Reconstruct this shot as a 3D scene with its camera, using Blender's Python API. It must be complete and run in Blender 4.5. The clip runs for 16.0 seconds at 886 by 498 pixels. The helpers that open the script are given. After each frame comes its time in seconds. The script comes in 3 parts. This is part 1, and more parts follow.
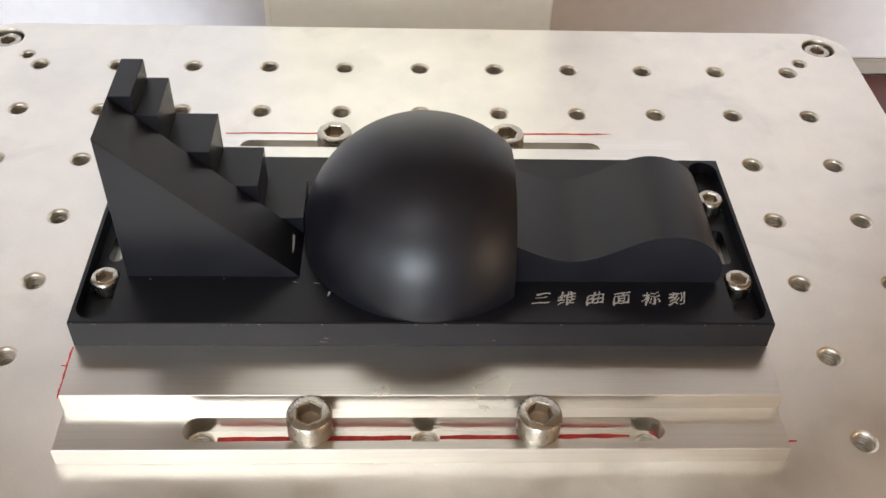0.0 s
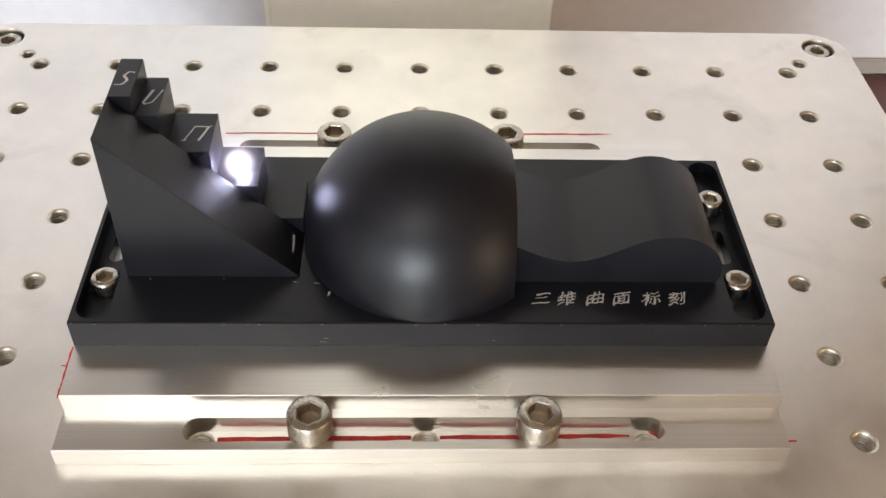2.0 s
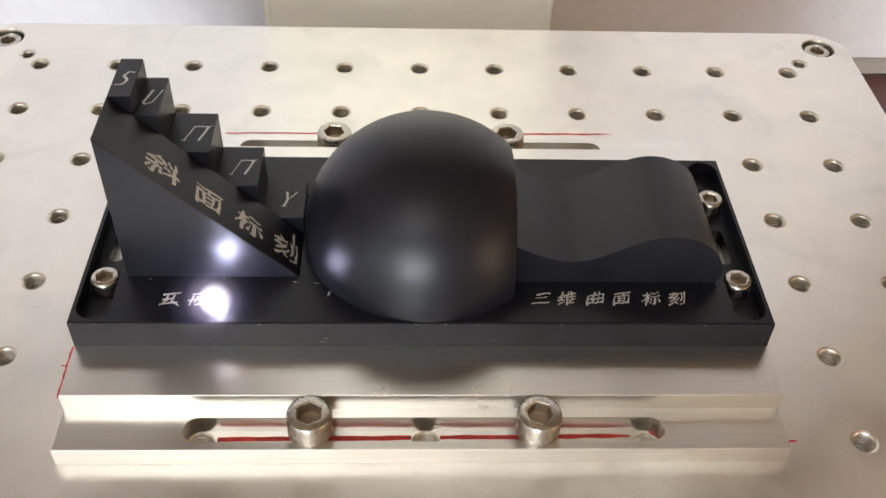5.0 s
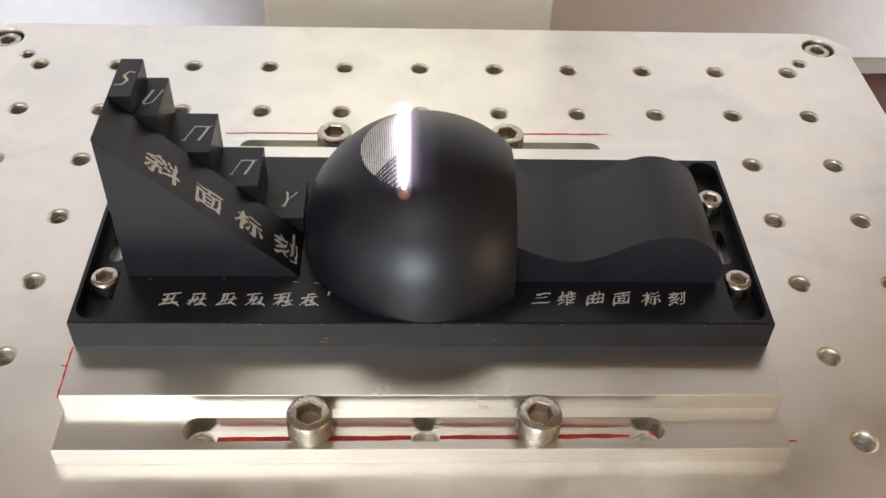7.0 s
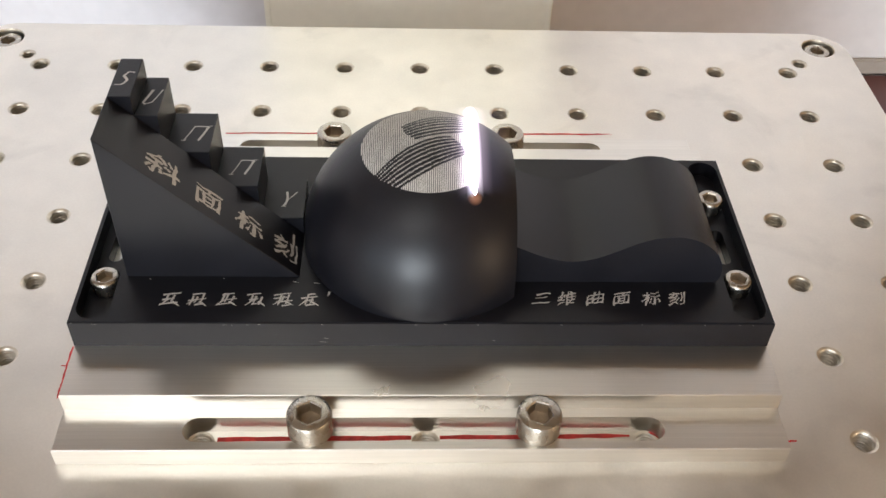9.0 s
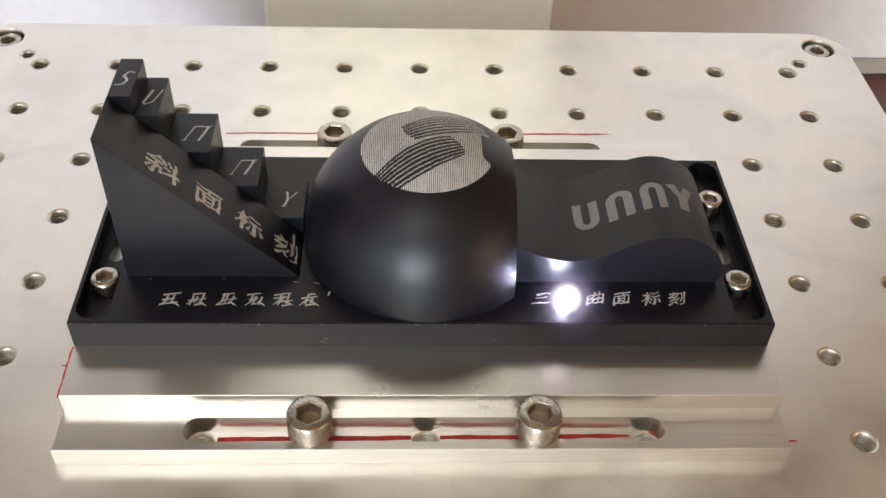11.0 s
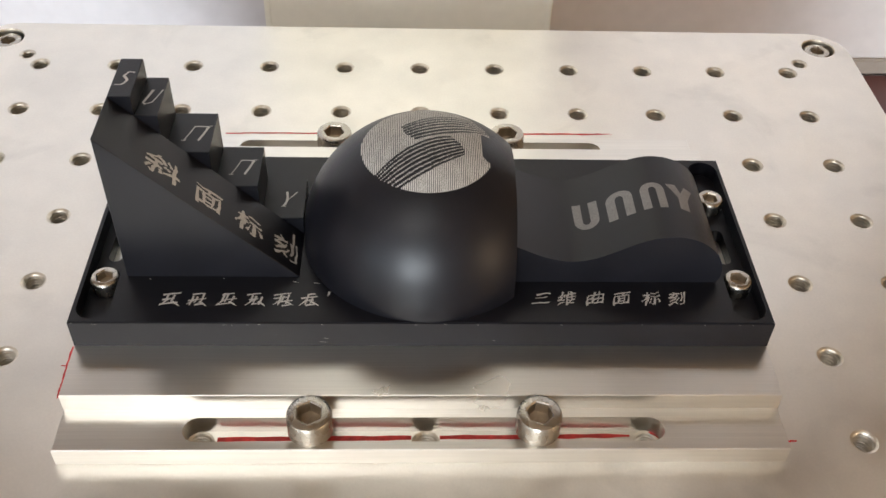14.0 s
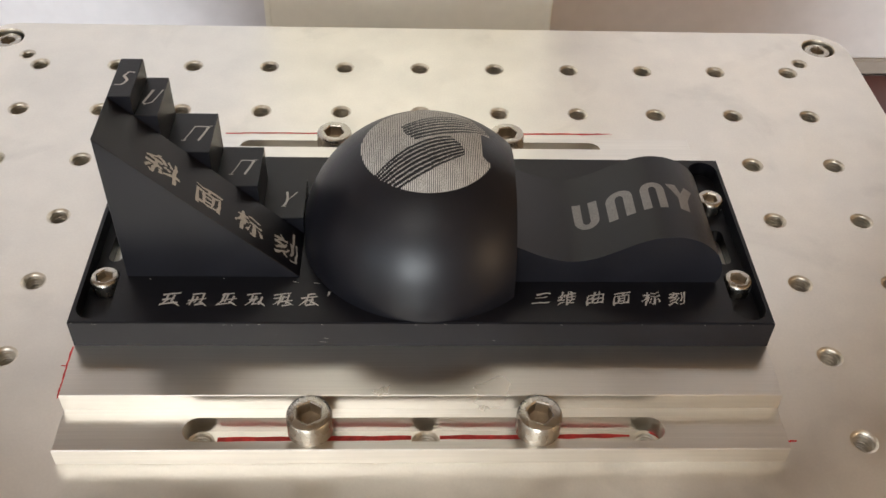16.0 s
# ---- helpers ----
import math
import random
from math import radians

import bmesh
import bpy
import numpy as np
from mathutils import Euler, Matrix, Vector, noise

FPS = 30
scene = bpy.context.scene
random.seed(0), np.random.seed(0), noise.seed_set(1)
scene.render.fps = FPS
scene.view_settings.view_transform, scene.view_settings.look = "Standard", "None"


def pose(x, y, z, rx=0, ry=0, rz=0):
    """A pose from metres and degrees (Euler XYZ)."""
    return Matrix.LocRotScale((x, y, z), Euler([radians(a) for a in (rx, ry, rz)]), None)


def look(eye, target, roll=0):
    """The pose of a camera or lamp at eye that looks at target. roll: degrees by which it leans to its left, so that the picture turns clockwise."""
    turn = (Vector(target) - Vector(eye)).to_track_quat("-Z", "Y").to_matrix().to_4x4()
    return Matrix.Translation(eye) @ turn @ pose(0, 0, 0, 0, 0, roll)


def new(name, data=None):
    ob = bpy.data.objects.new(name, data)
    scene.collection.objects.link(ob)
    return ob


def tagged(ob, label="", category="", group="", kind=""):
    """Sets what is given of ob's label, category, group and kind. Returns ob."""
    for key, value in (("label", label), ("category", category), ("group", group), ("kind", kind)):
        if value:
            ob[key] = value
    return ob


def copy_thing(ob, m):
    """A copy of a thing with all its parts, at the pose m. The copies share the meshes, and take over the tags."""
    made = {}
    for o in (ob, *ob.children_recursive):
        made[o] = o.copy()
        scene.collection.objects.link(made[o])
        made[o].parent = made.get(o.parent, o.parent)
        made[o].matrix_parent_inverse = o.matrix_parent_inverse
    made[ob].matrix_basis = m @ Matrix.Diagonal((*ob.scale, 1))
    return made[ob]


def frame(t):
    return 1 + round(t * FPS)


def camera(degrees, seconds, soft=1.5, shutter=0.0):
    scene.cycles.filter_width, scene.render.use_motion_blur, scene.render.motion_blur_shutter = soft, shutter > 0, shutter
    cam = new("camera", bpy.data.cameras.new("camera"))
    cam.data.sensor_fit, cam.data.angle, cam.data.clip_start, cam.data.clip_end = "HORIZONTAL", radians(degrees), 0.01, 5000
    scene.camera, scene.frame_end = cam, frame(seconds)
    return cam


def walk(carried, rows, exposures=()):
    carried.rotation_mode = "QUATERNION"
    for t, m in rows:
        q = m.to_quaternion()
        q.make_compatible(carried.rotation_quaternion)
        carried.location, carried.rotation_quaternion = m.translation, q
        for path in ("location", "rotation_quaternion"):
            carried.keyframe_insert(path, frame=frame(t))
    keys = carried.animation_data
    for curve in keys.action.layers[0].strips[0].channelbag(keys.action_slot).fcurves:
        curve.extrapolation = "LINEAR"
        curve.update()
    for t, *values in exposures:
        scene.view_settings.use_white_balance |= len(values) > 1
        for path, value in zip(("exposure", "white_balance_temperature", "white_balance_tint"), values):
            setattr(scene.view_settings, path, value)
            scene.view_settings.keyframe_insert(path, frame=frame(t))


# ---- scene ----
cam = camera(48.85, 16.0, soft=1.5)
EYE = pose(-0.00517, -0.12764, 0.18211, 46.283, -1.815, -1.482)
walk(cam, [(0.0, EYE), (16.0, EYE)],
     exposures=[(0.0, 0.07, 6330, 10), (0.5, 0.04, 6350, 10), (1.0, -0.06, 6400, 10), (1.5, 0.0, 6400, 10), (13.0, -0.03, 6440, 10), (15.0, -0.07, 6500, 10), (16.0, -0.23, 6650, 10)])

# ---- light ----
MM = 0.001
TOP = 17.85          # top of the black plate, mm above the worktable
world = bpy.data.worlds.new("world")
scene.world = world
world.use_nodes = True
sky = world.node_tree.nodes.new("ShaderNodeTexSky")
sky.sky_type, sky.sun_disc, sky.sun_elevation, sky.sun_rotation = "NISHITA", False, radians(35), radians(250)
world.node_tree.nodes["Background"].inputs["Strength"].default_value = 0.1
world.node_tree.links.new(sky.outputs["Color"], world.node_tree.nodes["Background"].inputs["Color"])


def area_lamp(name, eye, target, w, h, watts, colour):
    data = bpy.data.lights.new(name, "AREA")
    data.shape, data.size, data.size_y, data.energy, data.color = "RECTANGLE", w, h, watts, colour
    ob = new(name, data)
    ob.matrix_world = look(eye, target)
    return ob


# light in three unseen openings, front and right windows and an added one on the left, and the flat light panel under
# the ceiling
# added cool fill for the left side, no window known there
area_lamp("opening_light", (-0.95, -1.00, 0.20), (0.0, -1.00, 0.20), 0.66, 0.45, 2.4, (0.68, 0.85, 1.0))
area_lamp("opening_light", (-0.50, -2.58, 0.46), (-0.50, 0.0, 0.46), 0.76, 0.80, 67.0, (0.86, 0.94, 1.0))
area_lamp("opening_light", (1.68, -1.05, 0.20), (0.0, -1.05, 0.20), 0.50, 0.50, 7.0, (1.0, 0.70, 0.40))
area_lamp("panel_light", (-0.38, -1.30, 1.66), (-0.38, -1.30, 0.0), 1.05, 0.90, 8.5, (1.0, 0.97, 0.93))


# ---- materials ----
def material(name, colour, rough, metal=0.0, grain=(300, 300, 300), spread=0.12, bump=0.02, stain=25.0, stain_mix=0.10, rough_spread=0.12, spec=0.5, smudge=0.0):
    """A surface with fine grain and larger stains; the grain is scaled along x, y, z, per metre."""
    mat = bpy.data.materials.new(name)
    mat.use_nodes = True
    nt = mat.node_tree
    n, link = nt.nodes, nt.links.new
    bsdf = n["Principled BSDF"]
    co = n.new("ShaderNodeTexCoord")
    mp = n.new("ShaderNodeMapping")
    mp.inputs["Scale"].default_value = grain
    link(co.outputs["Object"], mp.inputs["Vector"])
    fine = n.new("ShaderNodeTexNoise")
    fine.inputs["Scale"].default_value, fine.inputs["Detail"].default_value = 1.0, 4.0
    link(mp.outputs["Vector"], fine.inputs["Vector"])
    big = n.new("ShaderNodeTexNoise")
    big.inputs["Scale"].default_value, big.inputs["Detail"].default_value = stain, 5.0
    link(co.outputs["Object"], big.inputs["Vector"])
    ramp = n.new("ShaderNodeMapRange")
    ramp.inputs["From Min"].default_value, ramp.inputs["From Max"].default_value = 0.3, 0.7
    ramp.inputs["To Min"].default_value, ramp.inputs["To Max"].default_value = 1 - spread, 1 + spread
    link(fine.outputs["Fac"], ramp.inputs["Value"])
    ramp2 = n.new("ShaderNodeMapRange")
    ramp2.inputs["From Min"].default_value, ramp2.inputs["From Max"].default_value = 0.35, 0.65
    ramp2.inputs["To Min"].default_value, ramp2.inputs["To Max"].default_value = 1 - stain_mix, 1 + stain_mix * 0.4
    link(big.outputs["Fac"], ramp2.inputs["Value"])
    mul = n.new("ShaderNodeMath")
    mul.operation = "MULTIPLY"
    link(ramp.outputs["Result"], mul.inputs[0]), link(ramp2.outputs["Result"], mul.inputs[1])
    if smudge:
        rub = n.new("ShaderNodeTexNoise")
        rub.inputs["Scale"].default_value, rub.inputs["Detail"].default_value, rub.inputs["Distortion"].default_value = 34.0, 7.0, 0.8
        link(co.outputs["Object"], rub.inputs["Vector"])
        mask = n.new("ShaderNodeMapRange")
        mask.inputs["From Min"].default_value, mask.inputs["From Max"].default_value = 0.57, 0.72
        mask.inputs["To Min"].default_value, mask.inputs["To Max"].default_value = 1.0, 1.0 - smudge
        link(rub.outputs["Fac"], mask.inputs["Value"])
        both = n.new("ShaderNodeMath")
        both.operation = "MULTIPLY"
        link(mul.outputs["Value"], both.inputs[0]), link(mask.outputs["Result"], both.inputs[1])
        mul = both
    tint = n.new("ShaderNodeVectorMath")
    tint.operation = "SCALE"
    tint.inputs[0].default_value = colour
    link(mul.outputs["Value"], tint.inputs["Scale"])
    link(tint.outputs["Vector"], bsdf.inputs["Base Color"])
    rr = n.new("ShaderNodeMapRange")
    rr.inputs["From Min"].default_value, rr.inputs["From Max"].default_value = 0.3, 0.7
    rr.inputs["To Min"].default_value, rr.inputs["To Max"].default_value = rough * (1 - rough_spread), rough * (1 + rough_spread)
    link(big.outputs["Fac"], rr.inputs["Value"])
    link(rr.outputs["Result"], bsdf.inputs["Roughness"])
    bsdf.inputs["Metallic"].default_value = metal
    bsdf.inputs["Specular IOR Level"].default_value = spec
    bp = n.new("ShaderNodeBump")
    bp.inputs["Strength"].default_value, bp.inputs["Distance"].default_value = bump, 0.0004
    link(fine.outputs["Fac"], bp.inputs["Height"])
    link(bp.outputs["Normal"], bsdf.inputs["Normal"])
    return mat


def glow(name, colour, strength, clear):
    """Solid glowing plasma where clear is off, else painted light added to what lies behind."""
    mat = bpy.data.materials.new(name)
    mat.use_nodes = True
    nt = mat.node_tree
    nt.nodes.remove(nt.nodes["Principled BSDF"])
    em = nt.nodes.new("ShaderNodeEmission")
    em.inputs["Color"].default_value, em.inputs["Strength"].default_value = (*colour, 1), strength
    out = nt.nodes["Material Output"]
    if clear:
        tr, add = nt.nodes.new("ShaderNodeBsdfTransparent"), nt.nodes.new("ShaderNodeAddShader")
        nt.links.new(em.outputs[0], add.inputs[0]), nt.links.new(tr.outputs[0], add.inputs[1])
        nt.links.new(add.outputs[0], out.inputs["Surface"])
    else:
        nt.links.new(em.outputs[0], out.inputs["Surface"])
    return mat


NICKEL = material("matt_nickel_plate", (0.825, 0.793, 0.732), 0.39, 1.0, (1500, 1500, 1500), 0.02, 0.02, 30.0, 0.12, 0.24, smudge=0.13)
THREAD = material("cut_thread_steel", (0.74, 0.69, 0.60), 0.40, 1.0, (600, 600, 600), 0.10, 0.05, 200.0, 0.25)
ALU = material("milled_aluminium", (0.765, 0.742, 0.692), 0.285, 1.0, (30, 2600, 900), 0.045, 0.0, 22.0, 0.09, 0.06)
BLACK = material("black_anodised", (0.0066, 0.0065, 0.0092), 0.36, 0.0, (5000, 5000, 5000), 0.25, 0.09, 60.0, 0.22, 0.10, 0.33)
STEEL = material("stainless_steel", (0.50, 0.465, 0.41), 0.27, 1.0, (500, 500, 500), 0.08, 0.03, 300.0, 0.15)
SOCKET = material("dull_socket_steel", (0.50, 0.43, 0.34), 0.50, 1.0, (500, 500, 500), 0.10, 0.05, 300.0, 0.2)
MARK = material("laser_engraving", (0.47, 0.445, 0.41), 0.65, 0.0, (3000, 3000, 3000), 0.20, 0.10, 400.0, 0.12)
DULL = material("fine_laser_engraving", (0.20, 0.185, 0.175), 0.6, 0.0, (3000, 3000, 3000), 0.25, 0.10, 400.0, 0.12)
INK = material("red_marker_ink", (0.62, 0.045, 0.04), 0.5, 0.0, (700, 700, 700), 0.3, 0.0, 60.0, 0.3)
WALL = material("white_wall_paint", (0.77, 0.745, 0.755), 0.8, 0.0, (120, 120, 120), 0.03, 0.05, 4.0, 0.05)
CREAM = material("cream_plastic", (0.92, 0.895, 0.80), 0.42, 0.0, (200, 200, 200), 0.02, 0.02, 8.0, 0.04)
WOOD = material("dark_red_wood", (0.115, 0.030, 0.024), 0.35, 0.0, (60, 4, 60), 0.25, 0.05, 6.0, 0.2)
GREY = material("grey_plastic", (0.36, 0.32, 0.28), 0.5, 0.0, (200, 200, 200), 0.05, 0.02, 9.0, 0.1)
FLOOR = material("grey_floor", (0.30, 0.265, 0.225), 0.5, 0.0, (40, 40, 40), 0.1, 0.03, 2.0, 0.15)
# colours of unseen surfaces, picked to warm what the metal reflects
CEIL = material("ceiling_paint", (0.46, 0.36, 0.25), 0.8, 0.0, (120, 120, 120), 0.03, 0.05, 4.0, 0.06)
BEIGE = material("beige_wall_paint", (0.60, 0.41, 0.23), 0.8, 0.0, (120, 120, 120), 0.03, 0.05, 4.0, 0.06)
CORE = glow("plasma_core", (0.72, 0.72, 1.0), 420.0, False)
STREAK = glow("streak_core", (0.82, 0.78, 1.0), 36.0, False)


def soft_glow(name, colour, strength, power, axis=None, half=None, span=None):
    """Painted glow: light added to what lies behind, fading out from the middle: away from an axis on a ball, or across
    and along a streak (mm).
    """
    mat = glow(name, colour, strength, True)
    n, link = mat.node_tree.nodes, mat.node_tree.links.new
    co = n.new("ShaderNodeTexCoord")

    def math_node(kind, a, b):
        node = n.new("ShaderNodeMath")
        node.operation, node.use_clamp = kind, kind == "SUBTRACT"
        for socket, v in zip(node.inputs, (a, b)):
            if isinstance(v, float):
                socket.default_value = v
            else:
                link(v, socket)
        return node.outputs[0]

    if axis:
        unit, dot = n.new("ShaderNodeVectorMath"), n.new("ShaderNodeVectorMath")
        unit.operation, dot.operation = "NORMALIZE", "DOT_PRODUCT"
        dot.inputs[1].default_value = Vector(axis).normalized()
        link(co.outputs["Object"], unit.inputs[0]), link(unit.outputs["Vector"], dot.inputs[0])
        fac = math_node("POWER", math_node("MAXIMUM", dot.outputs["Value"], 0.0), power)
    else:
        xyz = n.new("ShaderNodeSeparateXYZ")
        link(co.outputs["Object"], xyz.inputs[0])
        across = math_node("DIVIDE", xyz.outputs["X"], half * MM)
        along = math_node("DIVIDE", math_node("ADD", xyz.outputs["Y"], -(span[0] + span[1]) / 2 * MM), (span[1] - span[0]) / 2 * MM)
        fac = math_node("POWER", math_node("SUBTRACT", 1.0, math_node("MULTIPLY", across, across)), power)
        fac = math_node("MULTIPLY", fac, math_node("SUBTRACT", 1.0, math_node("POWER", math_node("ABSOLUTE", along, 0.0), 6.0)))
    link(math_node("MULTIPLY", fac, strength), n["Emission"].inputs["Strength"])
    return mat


BLOOM_AXIS = (0.0, -0.72, 0.69)        # axis turned towards the camera, about which the painted bloom fades
# camera bloom and violet haze round the plasma, painted as emission shells
HALO = [(r, soft_glow("plasma_bloom", c, q, p, axis=BLOOM_AXIS)) for r, c, q, p in ((4.4, (1.0, 0.90, 0.99), 2.4, 4.5), (7.5, (0.92, 0.80, 1.0), 0.36, 5.0), (12.0, (0.66, 0.60, 1.0), 0.11, 7.0))]
TRAIL = [(r, soft_glow("streak_bloom", c, q, p, half=r, span=(-16.5, 14.0))) for r, c, q, p in ((1.9, (1.0, 0.88, 0.98), 1.5, 1.5), (4.2, (1.0, 0.76, 0.95), 0.30, 2.0), (9.0, (0.72, 0.64, 1.0), 0.07, 2.0))]
EMBER = soft_glow("plasma_ember", (1.0, 0.42, 0.20), 0.30, 2.5, axis=BLOOM_AXIS)


# ---- mesh helpers: all sizes in mm, origins in mm ----
def obj(name, bm, mat, parent=None, at=(0, 0, 0), smooth=False, label=""):
    """Links a bmesh, drawn in mm about the point at, as one object; at is in the parent's space."""
    bmesh.ops.recalc_face_normals(bm, faces=bm.faces[:])
    bmesh.ops.scale(bm, vec=(MM, MM, MM), verts=bm.verts[:])
    for f in bm.faces:
        f.smooth = False
    me = bpy.data.meshes.new(name)
    bm.to_mesh(me)
    bm.free()
    return obj_data(name, me, mat, parent, at, smooth, label)


def obj_data(name, me, mat, parent=None, at=(0, 0, 0), smooth=False, label=""):
    if mat and not me.materials:
        me.materials.append(mat)
    if smooth:
        me.shade_smooth()
        me.set_sharp_from_angle(angle=radians(35))
    ob = new(name, me)
    ob.parent = parent
    ob.location = Vector(at) * MM
    return tagged(ob, label)


def box(x0, x1, y0, y1, z0, z1, bevel=0.0, bm=None):
    bm = bm or bmesh.new()
    got = bmesh.ops.create_cube(bm, size=1.0)["verts"]
    for v in got:
        v.co = (x0 + (v.co.x + 0.5) * (x1 - x0), y0 + (v.co.y + 0.5) * (y1 - y0), z0 + (v.co.z + 0.5) * (z1 - z0))
    if bevel:
        edges = list({e for v in got for e in v.link_edges})
        bmesh.ops.bevel(bm, geom=edges, offset=bevel, segments=2, affect="EDGES")
    return bm


def circle(cx, cy, r, n=40):
    return [(cx + r * math.cos(2 * math.pi * k / n), cy + r * math.sin(2 * math.pi * k / n)) for k in range(n)]


def rounded(x0, x1, y0, y1, r, n=10):
    """A rectangle with round corners."""
    pts = []
    for cx, cy, a in ((x1 - r, y1 - r, 0), (x0 + r, y1 - r, 90), (x0 + r, y0 + r, 180), (x1 - r, y0 + r, 270)):
        pts += [(cx + r * math.cos(radians(a + 90 * k / n)), cy + r * math.sin(radians(a + 90 * k / n))) for k in range(n + 1)]
    return pts


def plate(outline, holes, z0, z1):
    """A flat plate with holes through it."""
    cu = bpy.data.curves.new("outline", "CURVE")
    cu.dimensions, cu.fill_mode, cu.extrude = "2D", "BOTH", (z1 - z0) / 2
    for loop in (outline, *holes):
        sp = cu.splines.new("POLY")
        sp.points.add(len(loop) - 1)
        for p, (x, y) in zip(sp.points, loop):
            p.co = (x, y, 0, 1)
        sp.use_cyclic_u = True
    ob = new("outline", cu)
    me = bpy.data.meshes.new_from_object(ob.evaluated_get(bpy.context.evaluated_depsgraph_get()))
    bm = bmesh.new()
    bm.from_mesh(me)
    bpy.data.objects.remove(ob), bpy.data.curves.remove(cu), bpy.data.meshes.remove(me)
    bmesh.ops.translate(bm, vec=(0, 0, (z0 + z1) / 2), verts=bm.verts[:])
    bmesh.ops.remove_doubles(bm, verts=bm.verts[:], dist=0.001)
    return bm


def join(a, b):
    me = bpy.data.meshes.new("joined")
    b.to_mesh(me)
    b.free()
    a.from_mesh(me)
    bpy.data.meshes.remove(me)
    return a


def six(ap):
    return lambda a: ap / math.cos((a + math.pi / 6) % (math.pi / 3) - math.pi / 6)


def lathe(rings, n=48, close_end=True, close_start=False, bm=None):
    """Rings (radius or radius by angle, height) joined into a skin."""
    bm = bm or bmesh.new()
    made = []
    for r, z in rings:
        row = []
        for k in range(n):
            a = 2 * math.pi * k / n
            q = r(a) if callable(r) else r
            row.append(bm.verts.new((q * math.cos(a), q * math.sin(a), z)))
        made.append(row)
    for lo, hi in zip(made, made[1:]):
        for k in range(n):
            bm.faces.new((lo[k], lo[(k + 1) % n], hi[(k + 1) % n], hi[k]))
    if close_end:
        bm.faces.new(made[-1])
    if close_start:
        bm.faces.new(made[0])
    return bm


# ---- the room ----
def wall_with_opening(name, axis, at, thick, span, opening, paint=None):
    """A wall across x or y, at..at+thick, over span (a0, a1, z0, z1), with one opening of the same form."""
    a0, a1, z0, z1 = span
    b0, b1, y0, y1 = opening
    bm = bmesh.new()
    for p, q, r, s in ((a0, b0, z0, z1), (b1, a1, z0, z1), (b0, b1, z0, y0), (b0, b1, y1, z1)):
        if axis == "x":
            box(at, at + thick, p, q, r, s, bm=bm)
        else:
            box(p, q, at, at + thick, r, s, bm=bm)
    return tagged(obj(name, bm, paint or WALL), "plain painted room wall with an opening", "wall", kind="structure")


# top and right end cut so the metal reflects less white wall
tagged(obj("wall_back", box(-960, 300, 305, 385, -850, 360), WALL), "white painted wall behind the worktable, cut low and short to dim reflections", "wall", kind="structure")
# unseen, added so the metal mirrors something dim and warm
tagged(obj("unseen_far_wall", box(-960, 1700, 1800, 1920, -850, 1750), BEIGE), "added plain beige wall, unseen, for dim warm reflections", "wall", kind="structure")
# unseen left wall, its opening only holds the added fill lamp
wall_with_opening("wall_left", "x", -1080, 120, (-2600, 1800, -850, 1750), (-1335, -665, -30, 430))
wall_with_opening("wall_front", "y", -2720, 120, (-960, 1700, -850, 1750), (-890, -110, 50, 870))
# unseen right wall, beige to warm reflections on the table's right
wall_with_opening("wall_right", "x", 1700, 120, (-2600, 1800, -850, 1750), (-1300, -800, -50, 450), BEIGE)
tagged(obj("floor", box(-1080, 1820, -2720, 1920, -950, -850), FLOOR), "grey room floor", "floor", kind="structure")
# unseen ceiling, its warm tone chosen for the metal's front reflections
tagged(obj("ceiling", box(-1080, 1820, -2720, 1920, 1750, 1850), CEIL), "plain warm grey ceiling", "ceiling", kind="structure")
tagged(obj("trim", box(-955, 300, 302.2, 304.9, -99.9, -91.2, 0.8), GREY), "grey brown trim strip along the wall's foot", "trim", kind="structure")


def ceiling_light():
    ob = obj("ceiling_light", box(-940, 180, -1790, -810, 1690, 1749, 4.0), WALL)
    obj("rim", plate(rounded(-940, 180, -1790, -810, 12), [rounded(-915, 155, -1765, -835, 8)], 1655, 1689), GREY, ob, label="grey metal rim")
    return tagged(ob, "flat white light panel under the ceiling", "ceiling light")


ceiling_light()


def bench():
    top = obj("workbench", box(-700, 900, -420, 304, -140, -100, 3.0), WOOD)
    tagged(top, "dark red wooden bench against the wall", "bench")
    for x in (-640, 840):
        for y in (-380, 250):
            obj("leg", box(x - 30, x + 30, y - 30, y + 30, -850, -140.2, 2.0), WOOD, top)
    return top


bench()


def machine_column():
    bm = plate(rounded(-59.4, 52.4, 210, 285, 3.0), [], -99.9, 330)
    col = tagged(obj("machine_column", bm, CREAM, smooth=True), "cream plastic upright housing behind the metal worktable", "machine housing")
    for x in (-59.2, 49.8):
        obj("edge_strip", box(x, x + 2.4, 209.5, 210.4, -99, 329, 0.3), CREAM, col, label="narrow cream edge strip")
    return col


machine_column()


# ---- the worktable ----
def thread_mesh(r_top, r_in, depth, name="threaded_hole"):
    rings = [(r_top, -0.01), (r_in + 0.3, -0.25), (r_in, -0.6)]
    z = -0.6
    while z > -depth:
        rings += [(r_in, z - 0.15), (r_in + 0.7, z - 0.55), (r_in + 0.7, z - 0.62), (r_in, z - 1.0)]
        z -= 1.0
    bm = lathe(rings, 32)
    bmesh.ops.scale(bm, vec=(MM, MM, MM), verts=bm.verts[:])
    me = bpy.data.meshes.new(name)
    bm.to_mesh(me)
    bm.free()
    me.materials.append(THREAD)
    return me


